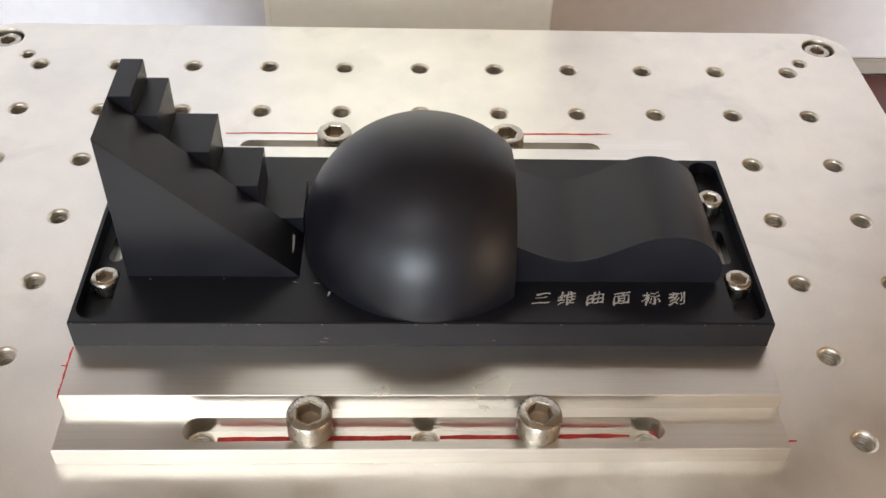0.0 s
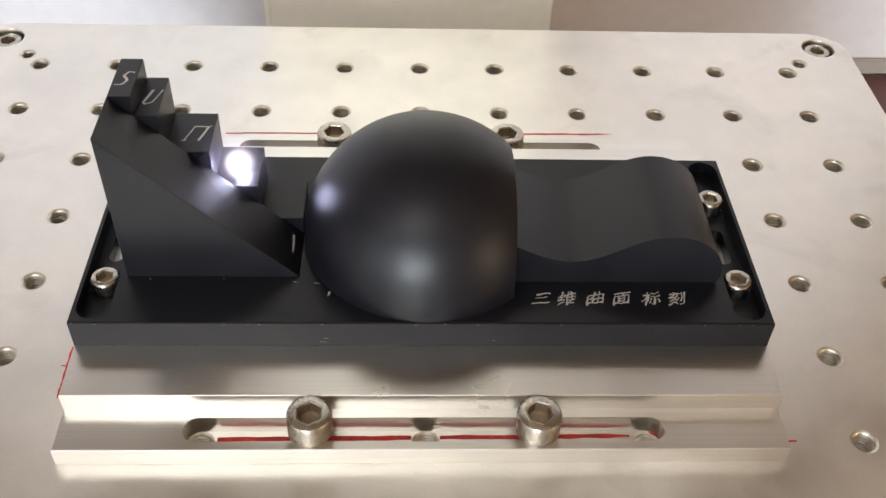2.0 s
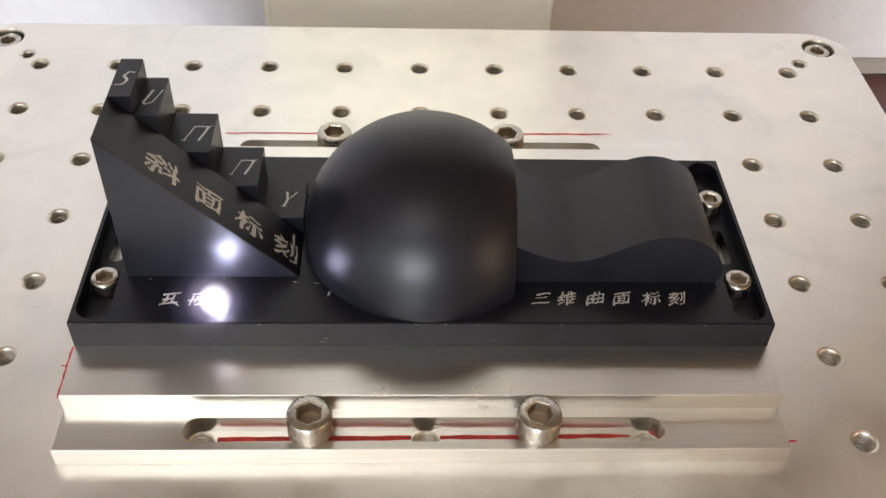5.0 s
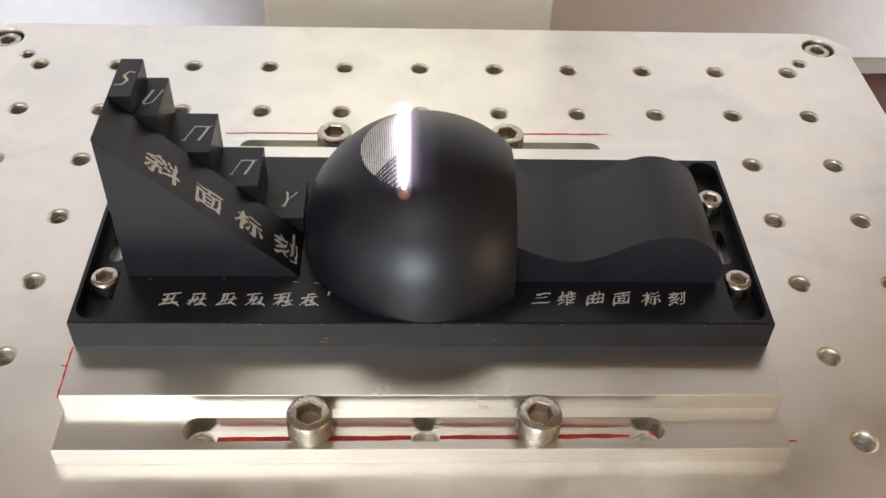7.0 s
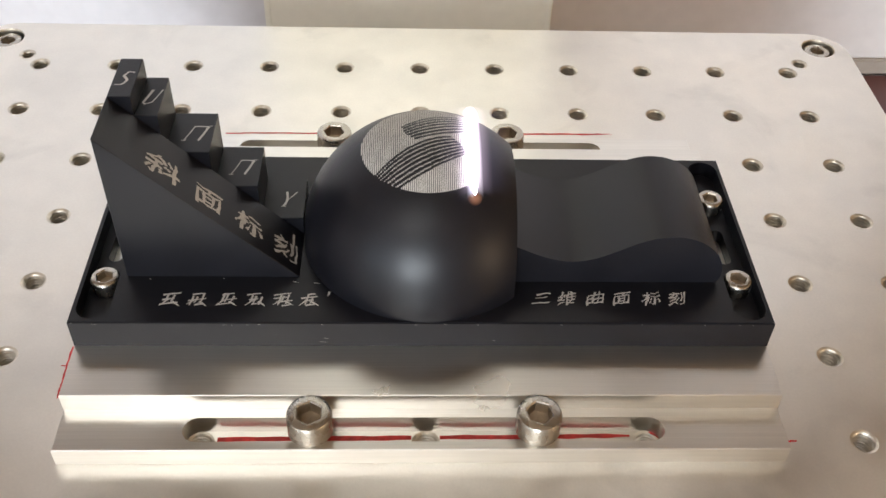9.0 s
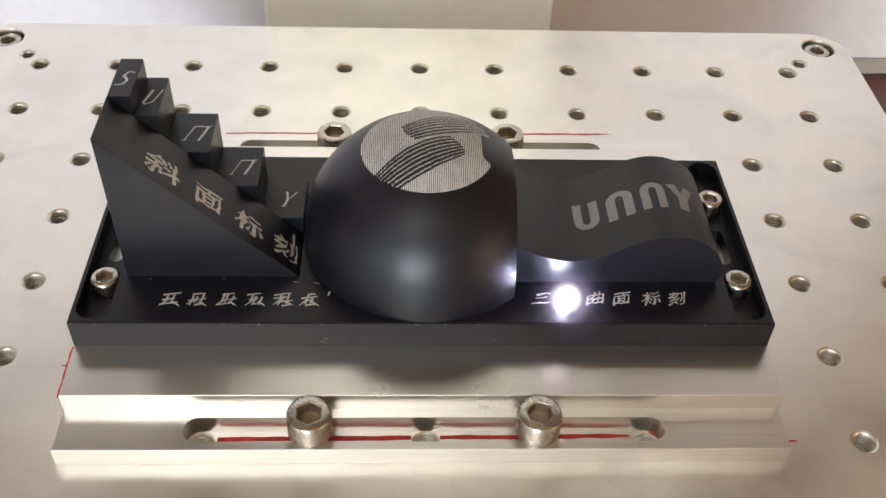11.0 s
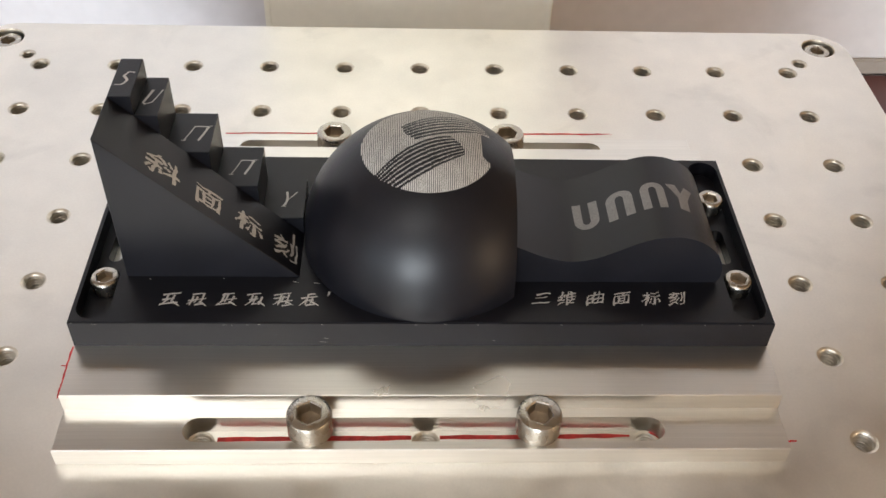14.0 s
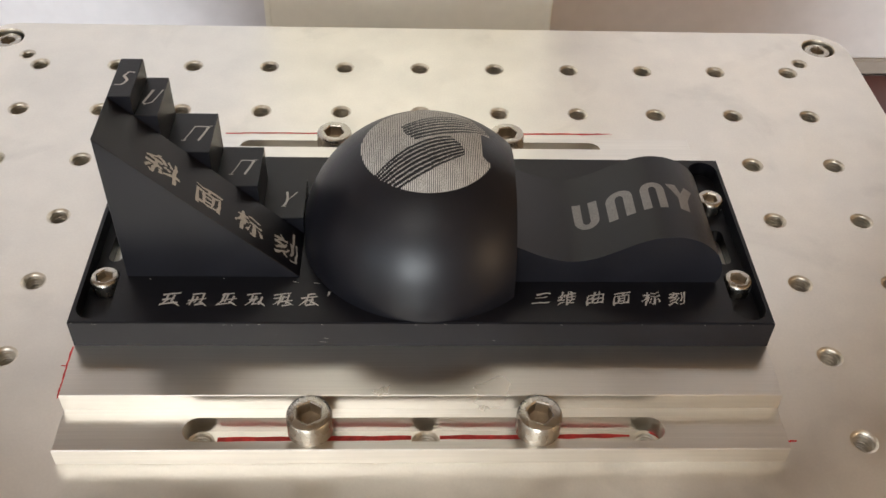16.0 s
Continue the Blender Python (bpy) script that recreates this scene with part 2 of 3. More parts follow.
def worktable():
    cols, rows = range(-125, 126, 25), range(-50, 151, 25)
    spots = [(x, y) for x in cols for y in rows]
    corners = [(sx * 140.4, y) for sx in (-1, 1) for y in (165.9, -65.9)]
    pins = [(sx * 130.7, y) for sx in (-1, 1) for y in (155.7, -55.7)]
    holes = [circle(x, y, 3.25, 32) for x, y in spots] + [circle(x, y, 5.8) for x, y in corners] + [circle(x, y, 2.8, 28) for x, y in pins]
    top = plate(rounded(-150.6, 150.6, -75, 175.3, 13), holes, -12, 0)
    table = tagged(obj("worktable", top, NICKEL), "matt nickel-plated metal worktable with rows of threaded holes", "worktable")
    hole, pin = thread_mesh(3.25, 2.42, 9.0), thread_mesh(2.8, 1.8, 7.0, "pin_hole")
    for x, y in spots:
        h = obj_data("threaded_hole", hole, None, table, (x, y, 0))
        h.rotation_euler.z = random.uniform(0, 6.28)
    for x, y in pins:
        obj_data("pin_hole", pin, None, table, (x, y, 0))
    for x, y in corners:
        obj("counterbore", lathe([(5.8, -0.01), (5.5, -0.4), (5.5, -7.0)], 40), THREAD, table, (x, y, 0))
    obj("base", plate(rounded(-120, 120, -50, 150, 8), [], -99.9, -12.05), CREAM, table, label="cream plastic machine base under the plate")
    return table, corners


def socket_screw(name, r, h, ap, shank_r, shank):
    """A hexagon socket cap screw; its origin is under the head."""
    lip = [(r - 0.3, 0), (r, 0.3), (r, h * 0.84), (r - 0.10, h * 0.90), (r - 0.30, h * 0.97), (r - 0.14 * r, h), (lambda q: six(ap)(q) + 0.22, h), (six(ap), h - 0.22)]
    ob = obj(name, lathe(lip, 48, False, True), STEEL, smooth=True)
    obj("socket", lathe([(six(ap), h - 0.23), (six(ap), h * 0.46), (ap * 0.5, h * 0.43)], 48), SOCKET, ob, label="dull hexagon socket")
    rings = [(shank_r, -0.001)]
    z = 0.0
    while z > -shank:
        rings += [(shank_r - 0.35, z - 0.4), (shank_r, z - 0.8)]
        z -= 0.8
    obj("shank", lathe(rings, 24, True, True), THREAD, ob)
    return ob


table, corners = worktable()
screw = socket_screw("corner_screw", 4.6, 4.6, 2.2, 2.2, 5.0)
tagged(screw, "steel socket screw sunk in the worktable's corner", "screw", "corner screws")
for k, (x, y) in enumerate(corners):
    m = pose(x * MM, y * MM, -0.0056, 0, 0, 20 + 35 * k)
    if k == 0:
        screw.matrix_basis = m
    else:
        copy_thing(screw, m)


# ---- the aluminium fixture and its bolts ----
def slot(x0, x1, y0, y1):
    return rounded(x0, x1, y0, y1, (y1 - y0) / 2 - 0.001 if (x1 - x0) > (y1 - y0) else (x1 - x0) / 2 - 0.001, 12)


def chamfer(bm, z, size):
    """Breaks the straight outer edges at the height z."""
    edge = [e for e in bm.edges if all(abs(v.co.z - z) < 0.01 for v in e.verts) and e.calc_length() > 40 and (
        all(abs(abs(v.co.x) - 80) < 0.1 for v in e.verts) or all(v.co.y < -5 or v.co.y > 105 for v in e.verts))]
    bmesh.ops.bevel(bm, geom=edge, offset=size, segments=1, affect="EDGES")
    return bm


def fixture():
    low = plate([(-80, -5.5), (80, -5.5), (80, 105.5), (-80, 105.5)], [slot(-53, 53, -3.3, 3.1), slot(-53, 53, 96.9, 103.3)], 0.02, 5.2)
    ob = tagged(obj("fixture_plate", chamfer(chamfer(low, 5.2, 0.22), 0.02, 0.25), ALU), "milled aluminium stepped fixture plate bolted onto the worktable", "fixture")
    block = box(-80, 80, 5.5, 94.2, 5.21, 10.0)
    bmesh.ops.bevel(block, geom=[e for e in block.edges if all(v.co.z > 9.9 for v in e.verts)], offset=0.18, segments=1, affect="EDGES")
    obj("riser", block, ALU, ob, label="raised milled aluminium middle step")
    return ob


fixture()
bolt = socket_screw("socket_bolt", 5.0, 6.0, 2.55, 2.95, 9.0)
tagged(bolt, "stainless steel hexagon socket bolt in the fixture's slot", "bolt", "bolts of the fixture")
for k, (x, y) in enumerate(((-25.3, 0), (24.6, 0), (-25.3, 100), (24.8, 100))):
    m = pose(x * MM, y * MM, 0.00521, 0, 0, (0, 12, 25, 40)[k])
    if k == 0:
        bolt.matrix_basis = m
    else:
        copy_thing(bolt, m)


def marker_line(x0, y0, x1, y1, width, lift=0.03, taper=0.5):
    """A hand-drawn stroke, slightly uneven."""
    bm, n = bmesh.new(), 40
    d = Vector((x1 - x0, y1 - y0, 0))
    side = Vector((-d.y, d.x, 0)).normalized()
    prev = None
    for k in range(n + 1):
        s = k / n
        c = Vector((x0, y0, lift)) + d * s + side * 0.18 * noise.noise((x0 + 6 * s, y0, 0))
        w = width * (0.85 + 0.25 * noise.noise((11 * s, x0, 3))) * min(1, (1 - s) / 0.12 * (1 - taper) + taper)
        pair = (bm.verts.new(c + side * w / 2), bm.verts.new(c - side * w / 2))
        if prev:
            bm.faces.new((prev[0], prev[1], pair[1], pair[0]))
        prev = pair
    return tagged(obj("marker_line", bm, INK), "red marker pen line drawn on the metal worktable", "marker line", "marker lines")


marker_line(-46.3, 1.0, -3.2, 1.3, 1.45, taper=0.9)
marker_line(3.2, 1.4, 46.3, 1.7, 1.35)
marker_line(51.0, 3.0, 53.4, 1.0, 1.0)
marker_line(-59.5, 113.4, -22, 113.9, 0.7, taper=0.2)
marker_line(22, 114.2, 59.5, 114.6, 0.9, taper=0.1)
marker_line(-84.6, 28.0, -84.4, 12.5, 0.5)
marker_line(-85.9, 22.2, -84.3, 22.0, 0.4)
marker_line(82.4, 0.1, 84.4, 0.2, 0.6)


# ---- the black demonstration plate ----
def demo_plate():
    outline = [(-80, 19.8), (80.1, 19.8), (80.1, 79.7), (-80, 79.7)]
    up = plate(outline, [slot(-79.0, -71.4, 20.9, 78.6), slot(71.4, 79.1, 20.9, 78.6)], 13.6, TOP)
    edge = [e for e in up.edges if all(v.co.z > TOP - 0.01 for v in e.verts) and all(
        any((Vector((v.co.x, v.co.y)) - Vector(c)).length < 0.01 for c in outline) for v in e.verts) and not (
        len({round(v.co.x, 1) for v in e.verts}) > 1 and len({round(v.co.y, 1) for v in e.verts}) > 1)]
    bmesh.ops.bevel(up, geom=edge, offset=0.25, segments=2, affect="EDGES")
    join(up, plate(outline, [slot(-76.9, -73.6, 43.5, 56.0), slot(73.6, 76.8, 43.5, 56.0)], 10.02, 13.6))
    return tagged(obj("demonstration_plate", up, BLACK), "black anodised rectangular plate with slotted ends and engraved writing", "plate")


plate_ob = demo_plate()
cap = socket_screw("plate_screw", 3.4, 4.0, 1.75, 1.9, 3.0)
tagged(cap, "small stainless steel socket screw in the black plate's slot", "screw", "screws of the black plate")
for k, (x, y) in enumerate(((-74.9, 34.6), (75.2, 34.5), (75.1, 64.2))):
    m = pose(x * MM, y * MM, 0.01362, 0, 0, 15 + 25 * k)
    if k == 0:
        cap.matrix_basis = m
    else:
        copy_thing(cap, m)


# ---- the stepped wedge ----
WEDGE_AT = (-49.5, 49.2, TOP)


def extrude_profile(pts, y0, y1, bm=None):
    """A profile in x, z drawn out along y."""
    bm = bm or bmesh.new()
    a = [bm.verts.new((x, y0, z)) for x, z in pts]
    b = [bm.verts.new((x, y1, z)) for x, z in pts]
    n = len(pts)
    for k in range(n):
        bm.faces.new((a[k], a[(k + 1) % n], b[(k + 1) % n], b[k]))
    bm.faces.new(a), bm.faces.new(b)
    return bm


def wedge():
    """The slope falls 40 mm over 40 mm; behind it stand five steps of falling height."""
    h = 58.0 - TOP
    bm = extrude_profile([(-20, 0.02), (20, 0.02), (20, 0.15), (-20, h)], -15, -0.02)
    bmesh.ops.bevel(bm, geom=bm.edges[:], offset=0.12, segments=1, affect="EDGES")
    ob = obj("stepped_wedge", bm, BLACK, None, WEDGE_AT)
    for x0, x1, z in ((-20, -15, 58), (-15, -10, 53), (-10, 0, 43), (0, 10, 33), (10, 20, 23)):
        obj("step", box(x0, x1, 0, 15, 0.02, z - TOP, 0.12), BLACK, ob)
    return tagged(ob, "black anodised wedge with a slope before five steps", "wedge block")


wedge_ob = wedge()


# ---- the dome ----
DOME_AT, DOME_R = (0.3, 50.0, TOP), 30.0


def dome():
    """A half ball, cut flat on two sides."""
    bm = bmesh.new()
    bmesh.ops.create_uvsphere(bm, u_segments=160, v_segments=96, radius=DOME_R)
    for co, no in (((0, 0, 0.02), (0, 0, -1)), ((20.3, 0, 0), (1, 0, 0)), ((-29.0, 0, 0), (-1, 0, 0))):
        bmesh.ops.bisect_plane(bm, geom=bm.verts[:] + bm.edges[:] + bm.faces[:], plane_co=co, plane_no=no, clear_outer=True)
        rim = [e for e in bm.edges if e.is_boundary]
        bmesh.ops.contextual_create(bm, geom=rim)
    ob = obj("dome", bm, BLACK, None, DOME_AT, smooth=True)
    return tagged(ob, "smooth black anodised dome with flat-cut sides on the plate", "dome")


dome_ob = dome()


# ---- the wave block ----
WAVE_AT = (45.0, 47.8, TOP)


def wave_z(x):
    """Height of the wave above the worktable at x."""
    if x < 34.3:
        return 28.55 - 3.95 * math.cos(math.pi * (x - 34.3) / 25)
    if x < 56.3:
        return 28.55 - 3.95 * math.cos(math.pi * (x - 34.3) / 22)
    return 20.5 + 12 * math.sqrt(max(0.0, 1 - ((x - 56.3) / 13.6) ** 2))


def wave_block():
    xs = [20.7 + 0.6 * k for k in range(60)]
    pts = [(x, wave_z(x)) for x in xs if x < 56.3] + [(56.3 + 13.6 * math.sin(radians(a)), 20.5 + 12 * math.cos(radians(a))) for a in range(0, 98, 3)]
    pts += [(69.0, TOP + 0.02), (20.7, TOP + 0.02)]
    bm = extrude_profile([(x - WAVE_AT[0], z - TOP) for x, z in pts], -14.8, 14.8)
    ob = obj("wave_block", bm, BLACK, None, WAVE_AT, smooth=True)
    return tagged(ob, "black anodised block with a wavy curved top", "wave block")


wave_ob = wave_block()


# ---- engraved writing ----
def glyph(body, w, h, shear=0.0, weight=0.0, rise=0.16):
    """A character of the built-in font, fitted to w x h mm about its own centre."""
    cu = bpy.data.curves.new("glyph", "FONT")
    cu.body, cu.shear, cu.offset = body, shear, weight
    ob = new("glyph", cu)
    me = bpy.data.meshes.new_from_object(ob.evaluated_get(bpy.context.evaluated_depsgraph_get()))
    bm = bmesh.new()
    bm.from_mesh(me)
    bpy.data.objects.remove(ob), bpy.data.curves.remove(cu), bpy.data.meshes.remove(me)
    if ord(body) > 255:          # brush-written characters: strokes rise to the right, swell and fray
        bmesh.ops.subdivide_edges(bm, edges=[e for e in bm.edges if e.calc_length() > 0.06], cuts=3)
        seed = Vector((ord(body) % 50, 0, 0))
        for v in bm.verts:
            v.co += noise.noise_vector(v.co * 3.2 + seed) * 0.10 + noise.noise_vector(v.co * 11.0 + seed) * 0.030
            v.co.y += rise * v.co.x
    lo = Vector([min(v.co[k] for v in bm.verts) for k in range(3)])
    hi = Vector([max(v.co[k] for v in bm.verts) for k in range(3)])
    for v in bm.verts:
        v.co = ((v.co.x - (lo.x + hi.x) / 2) * w / (hi.x - lo.x), (v.co.y - (lo.y + hi.y) / 2) * h / (hi.y - lo.y), 0)
    return bm


def bar(bm, x0, y0, x1, y1, w, lift=0.0, end=0.6):
    """A brush-like bar, wider at its start."""
    a, b = Vector((x0, y0, lift)), Vector((x1, y1, lift))
    s = Vector((-(b - a).y, (b - a).x, 0)).normalized() * w / 2
    m = (a + b) / 2 + s * 0.25
    v = [bm.verts.new(p) for p in (a - s, m - s * 0.9, b - s * end, b + s * end, m + s * 0.9, a + s)]
    bm.faces.new((v[0], v[1], v[4], v[5])), bm.faces.new((v[1], v[2], v[3], v[4]))


PROUD = 0.035
reveals = []         # (mark, pose when engraved, way into the block, seconds)


def engraved(name, bm, parent, m, t=None, depth=0.35, label="pale grey laser-engraved mark", mat=None):
    """A mark on a block; m is its pose in the block's space, mm. With a time it comes up out of the block then."""
    ob = obj(name, bm, mat or MARK, parent, label=label)
    m = Matrix.Translation(m.translation * MM) @ m.to_3x3().to_4x4()
    ob.matrix_basis = m
    if t is not None:
        reveals.append((ob, m, (m.to_3x3() @ Vector((0, 0, -depth * MM))), t))
    return ob


def step_mark(strokes, w):
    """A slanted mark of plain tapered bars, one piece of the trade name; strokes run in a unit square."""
    h, k = 5.5, 0.85
    bm = bmesh.new()
    for i, (x0, y0, x1, y1, thick) in enumerate(strokes):
        p = [((x - 0.5) * (w - 2 * k) + (y - 0.5) * 2 * k, (y - 0.5) * h) for x, y in ((x0, y0), (x1, y1))]
        bar(bm, *p[0], *p[1], thick, 0.004 * i, 0.9)
    return bm


HOOK = [(0.95, 0.93, 0.3, 0.97, 0.36), (0.3, 0.95, 0.12, 0.68, 0.5), (0.12, 0.68, 0.88, 0.36, 0.72), (0.88, 0.36, 0.7, 0.05, 0.5), (0.7, 0.05, 0.0, 0.05, 0.36)]
CUP = [(0.0, 1.0, 0.05, 0.15, 0.62), (1.0, 1.0, 0.95, 0.15, 0.28), (0.05, 0.12, 0.4, 0.0, 0.5), (0.35, 0.0, 0.95, 0.15, 0.36), (-0.15, 1.0, 0.2, 1.0, 0.25), (0.85, 1.0, 1.15, 1.0, 0.25)]
ARCH = [(0.1, 0.95, 0.05, 0.0, 0.28), (0.05, 0.97, 0.9, 0.97, 0.40), (0.92, 0.97, 0.9, 0.0, 0.62), (-0.1, 0.0, 0.2, 0.0, 0.25), (0.85, 1.0, 1.15, 1.0, 0.25)]
FORK = [(0.0, 1.0, 0.5, 0.45, 0.6), (1.05, 1.0, 0.55, 0.45, 0.28), (0.5, 0.5, 0.5, 0.0, 0.6), (0.3, 0.0, 0.75, 0.0, 0.25)]
for strokes, x, z, w, t in ((HOOK, -66.9, 58, 3.9, 0.58), (CUP, -61.9, 53, 3.9, 1.15), (ARCH, -53.3, 43, 5.6, 1.72), (ARCH, -43.7, 33, 5.4, 2.24), (FORK, -33.8, 23, 4.2, 2.73)):
    m = Matrix.Translation((x - WEDGE_AT[0], 56.25 - WEDGE_AT[1], z - TOP + PROUD))
    engraved("engraved_mark", step_mark(strokes, w), wedge_ob, m, t)

SLOPE = Matrix(((0.7071, 0, 0.7071, 0), (0, 1, 0, 0), (-0.7071, 0, 0.7071, 0), (0, 0, 0, 1)))
for body, x, y, w, h, t in (("斜", -57.6, 39.6, 9.4, 6.3, 3.14), ("面", -49.0, 39.4, 7.6, 5.9, 3.58), ("标", -40.7, 40.0, 8.4, 5.9, 3.96), ("刻", -33.0, 40.2, 7.4, 6.6, 4.36)):
    m = Matrix.Translation((x - WEDGE_AT[0] + PROUD, y - WEDGE_AT[1], -11.5 - x - TOP + PROUD)) @ SLOPE
    engraved("engraved_character", glyph(body, w, h, -0.05, 0.010, 0.0), wedge_ob, m, t)

for body, x in (("三", 26.9), ("维", 32.9), ("曲", 39.5), ("面", 45.8), ("标", 52.7), ("刻", 58.8)):
    m = Matrix.Translation((x, 27.6, TOP + PROUD))
    engraved("engraved_character", glyph(body, 4.8, 4.6 if body != "三" else 3.7, 0.24, 0.006), plate_ob, m)


def brush_bars(seed):
    """The plain bars of one unreadable brush character: ends, width, lift, taper."""
    rnd, bars = random.Random(seed), []
    rows = rnd.choice((2, 3, 3, 4))
    for k in range(rows):
        y = 1.9 - 3.6 * k / (rows - 1) * rnd.uniform(0.8, 1.0)
        x, half = rnd.uniform(-0.7, 0.7), rnd.uniform(0.8, 2.1)
        bars.append((max(-2.3, x - half), y - 0.14 * half, min(2.3, x + half), y + 0.2 * half, rnd.uniform(0.36, 0.55), 0.001 * k, 0.7))
    posts = rnd.choice((1, 2, 2, 3))
    for k in range(posts):
        x = -1.5 + 3.0 * (k + 0.5) / posts + rnd.uniform(-0.3, 0.3)
        bars.append((x + 0.3, 2.3 - rnd.uniform(0, 1.2), x - 0.35, -2.0 + rnd.uniform(0, 1.6), rnd.uniform(0.42, 0.58), 0.005 + 0.001 * k, 0.5))
    bars.append((0.5, -0.4, 2.3, -2.0 + rnd.uniform(0, 0.5), 0.5, 0.009, 0.25))
    bars.append((-0.6, 0.2, -2.3, -1.9 + rnd.uniform(0, 0.6), 0.45, 0.011, 0.3))
    return bars


for k, x in enumerate((-58.3, -52.2, -45.5, -38.9, -32.6, -26.7)):
    for n, ends in enumerate(brush_bars(20 + k)):
        stroke = bmesh.new()
        bar(stroke, *ends)
        engraved("engraved_bar", stroke, plate_ob, Matrix.Translation((x, 26.7, TOP + PROUD)), 4.56 + 0.24 * k + 0.03 * n)
tick = bmesh.new()
bar(tick, 0.2, 0.9, -0.2, -0.6, 0.5, 0, 0.3)
engraved("engraved_bar", tick, plate_ob, Matrix.Translation((-22.4, 28.6, TOP + PROUD)))
for x, y, a in ((-30.4, 32.6, 0.55), (-64.0, 33.4, 0.2), (-25.3, 32.2, 0.75), (-47.0, 33.6, 0.2)):
    chip = bmesh.new()
    bar(chip, -a, 0.1, a, -0.05, 0.22, 0, 0.4)
    engraved("bright_fleck", chip, plate_ob, Matrix.Translation((x, y, TOP + PROUD)), label="tiny bright fleck")


# a narrow bright bar near the slope's foot
sliver = bmesh.new()
bar(sliver, 0, 3.0, 0.25, -2.9, 0.75, 0, 0.25)
engraved("bright_fleck", sliver, wedge_ob, Matrix.Translation((-31.7 - WEDGE_AT[0] + PROUD, 43.3 - WEDGE_AT[1], 20.2 - TOP + PROUD)) @ SLOPE, label="tiny bright fleck")

nicks = [(random.uniform(-78, 78), TOP - random.uniform(0.45, 0.75), random.uniform(0.12, 0.4)) for k in range(14)]
for x, z, a in (*nicks, (-23.3, 11.4, 0.9), (-22.6, 12.6, 0.5), (15.8, 11.9, 0.3), (-79.0, 17.6, 0.3), (4.4, 17.55, 0.5)):
    chip = bmesh.new()
    bar(chip, -a, 0.12, a, -0.1, 0.16, 0, 0.4)
    engraved("scuff", chip, plate_ob, Matrix.Translation((x, 19.76, z)) @ Matrix.Rotation(radians(90), 4, "X"), label="small pale scuff", mat=DULL)


def draped(shape, step=0.35):
    """A flat shape in x, y (mm, worktable space) laid on the wave block."""
    bm = shape
    x0, x1 = min(v.co.x for v in bm.verts), max(v.co.x for v in bm.verts)
    x = x0 + step
    while x < x1:
        bmesh.ops.bisect_plane(bm, geom=bm.verts[:] + bm.edges[:] + bm.faces[:], plane_co=(x, 0, 0), plane_no=(1, 0, 0))
        x += step
    for v in bm.verts:
        v.co = (v.co.x - WAVE_AT[0], v.co.y - WAVE_AT[1], wave_z(v.co.x) - TOP)
    return bm


def flat(loop):
    bm = bmesh.new()
    bm.faces.new([bm.verts.new((x, y, 0)) for x, y in loop])
    bmesh.ops.triangulate(bm, faces=bm.faces[:], ngon_method="EAR_CLIP")
    return bm


def arch(cx, y0, y1, w, leg, up, n=14):
    """A round-ended arch with two legs; up: 1 with its bow away from the front, -1 towards it."""
    r, ri = w / 2, w / 2 - leg
    bow = r * 0.95
    yb, ye = (y1 - bow, y0) if up > 0 else (y0 + bow, y1)
    turns = [math.pi * k / n for k in range(n + 1)]
    outer = [(cx - r, ye)] + [(cx - r * math.cos(a), yb + up * bow * math.sin(a)) for a in turns] + [(cx + r, ye)]
    inner = [(cx - ri, ye)] + [(cx - ri * math.cos(a), yb + up * ri * 1.2 * math.sin(a)) for a in turns] + [(cx + ri, ye)]
    bm = bmesh.new()
    rows = [[bm.verts.new((x, y, 0)) for x, y in pair] for pair in zip(outer, inner)]
    for p, q in zip(rows, rows[1:]):
        bm.faces.new((p[0], q[0], q[1], p[1]))
    return bm


def fork():
    return [(57.8, 51.9), (60.3, 52.0), (61.2, 49.2), (62.6, 51.9), (64.6, 51.3), (62.6, 47.0), (62.4, 42.9), (60.1, 43.3), (60.3, 47.4)]


for shape, t in ((arch(39.0, 43.1, 52.2, 5.8, 2.0, -1), 10.0), (arch(46.7, 43.1, 52.4, 5.9, 2.05, 1), 10.25), (arch(54.3, 43.3, 52.5, 5.7, 1.95, 1), 10.5), (flat(fork()), 10.75)):
    engraved("engraved_shape", draped(shape), wave_ob, Matrix.Translation((0, 0, PROUD * 1.4)), t, 0.6, "dull grey laser-engraved shape", DULL)


# ---- the hatched disc on the dome ----
def hatch_dark(x, y):
    """Whether the disc is left dark at x, y (mm from the dome's axis)."""
    top, low = -1.8 + 0.456 * x - 0.0193 * x * x, -10.4 + 0.593 * x + 0.008 * x * x
    s = (top - y) / (top - low)
    if -0.04 < s < 1 and x < 5.2 + 6.5 * s * (1 - 0.55 * s):
        return (s * 7 + 0.35) % 1 < 0.52
    top, low = 7.5 + 0.464 * x - 0.0183 * x * x, -0.3 + 0.331 * x + 0.006 * x * x
    s = (top - y) / (top - low)
    if -0.04 < s < 1 and x > -5.9 + 2.8 * s * s:
        return (s * 6 + 0.35) % 1 < 0.64 - 0.023 * (x + 5.9)
    return x > 12.4 and -3.9 - 0.8 * (x - 12.4) < y < 4.2


PLUME = [(6.05, -15.0), (6.3, -12.3), (6.5, -10.3), (6.7, -8.5), (7.0, -5.4), (7.4, -2.4), (7.8, 0.6), (8.2, 3.6), (8.5, 5.7), (8.7, 7.2), (8.9, 9.1), (9.1, 11.2),
         (9.2, 12.0), (9.5, 15.1)]


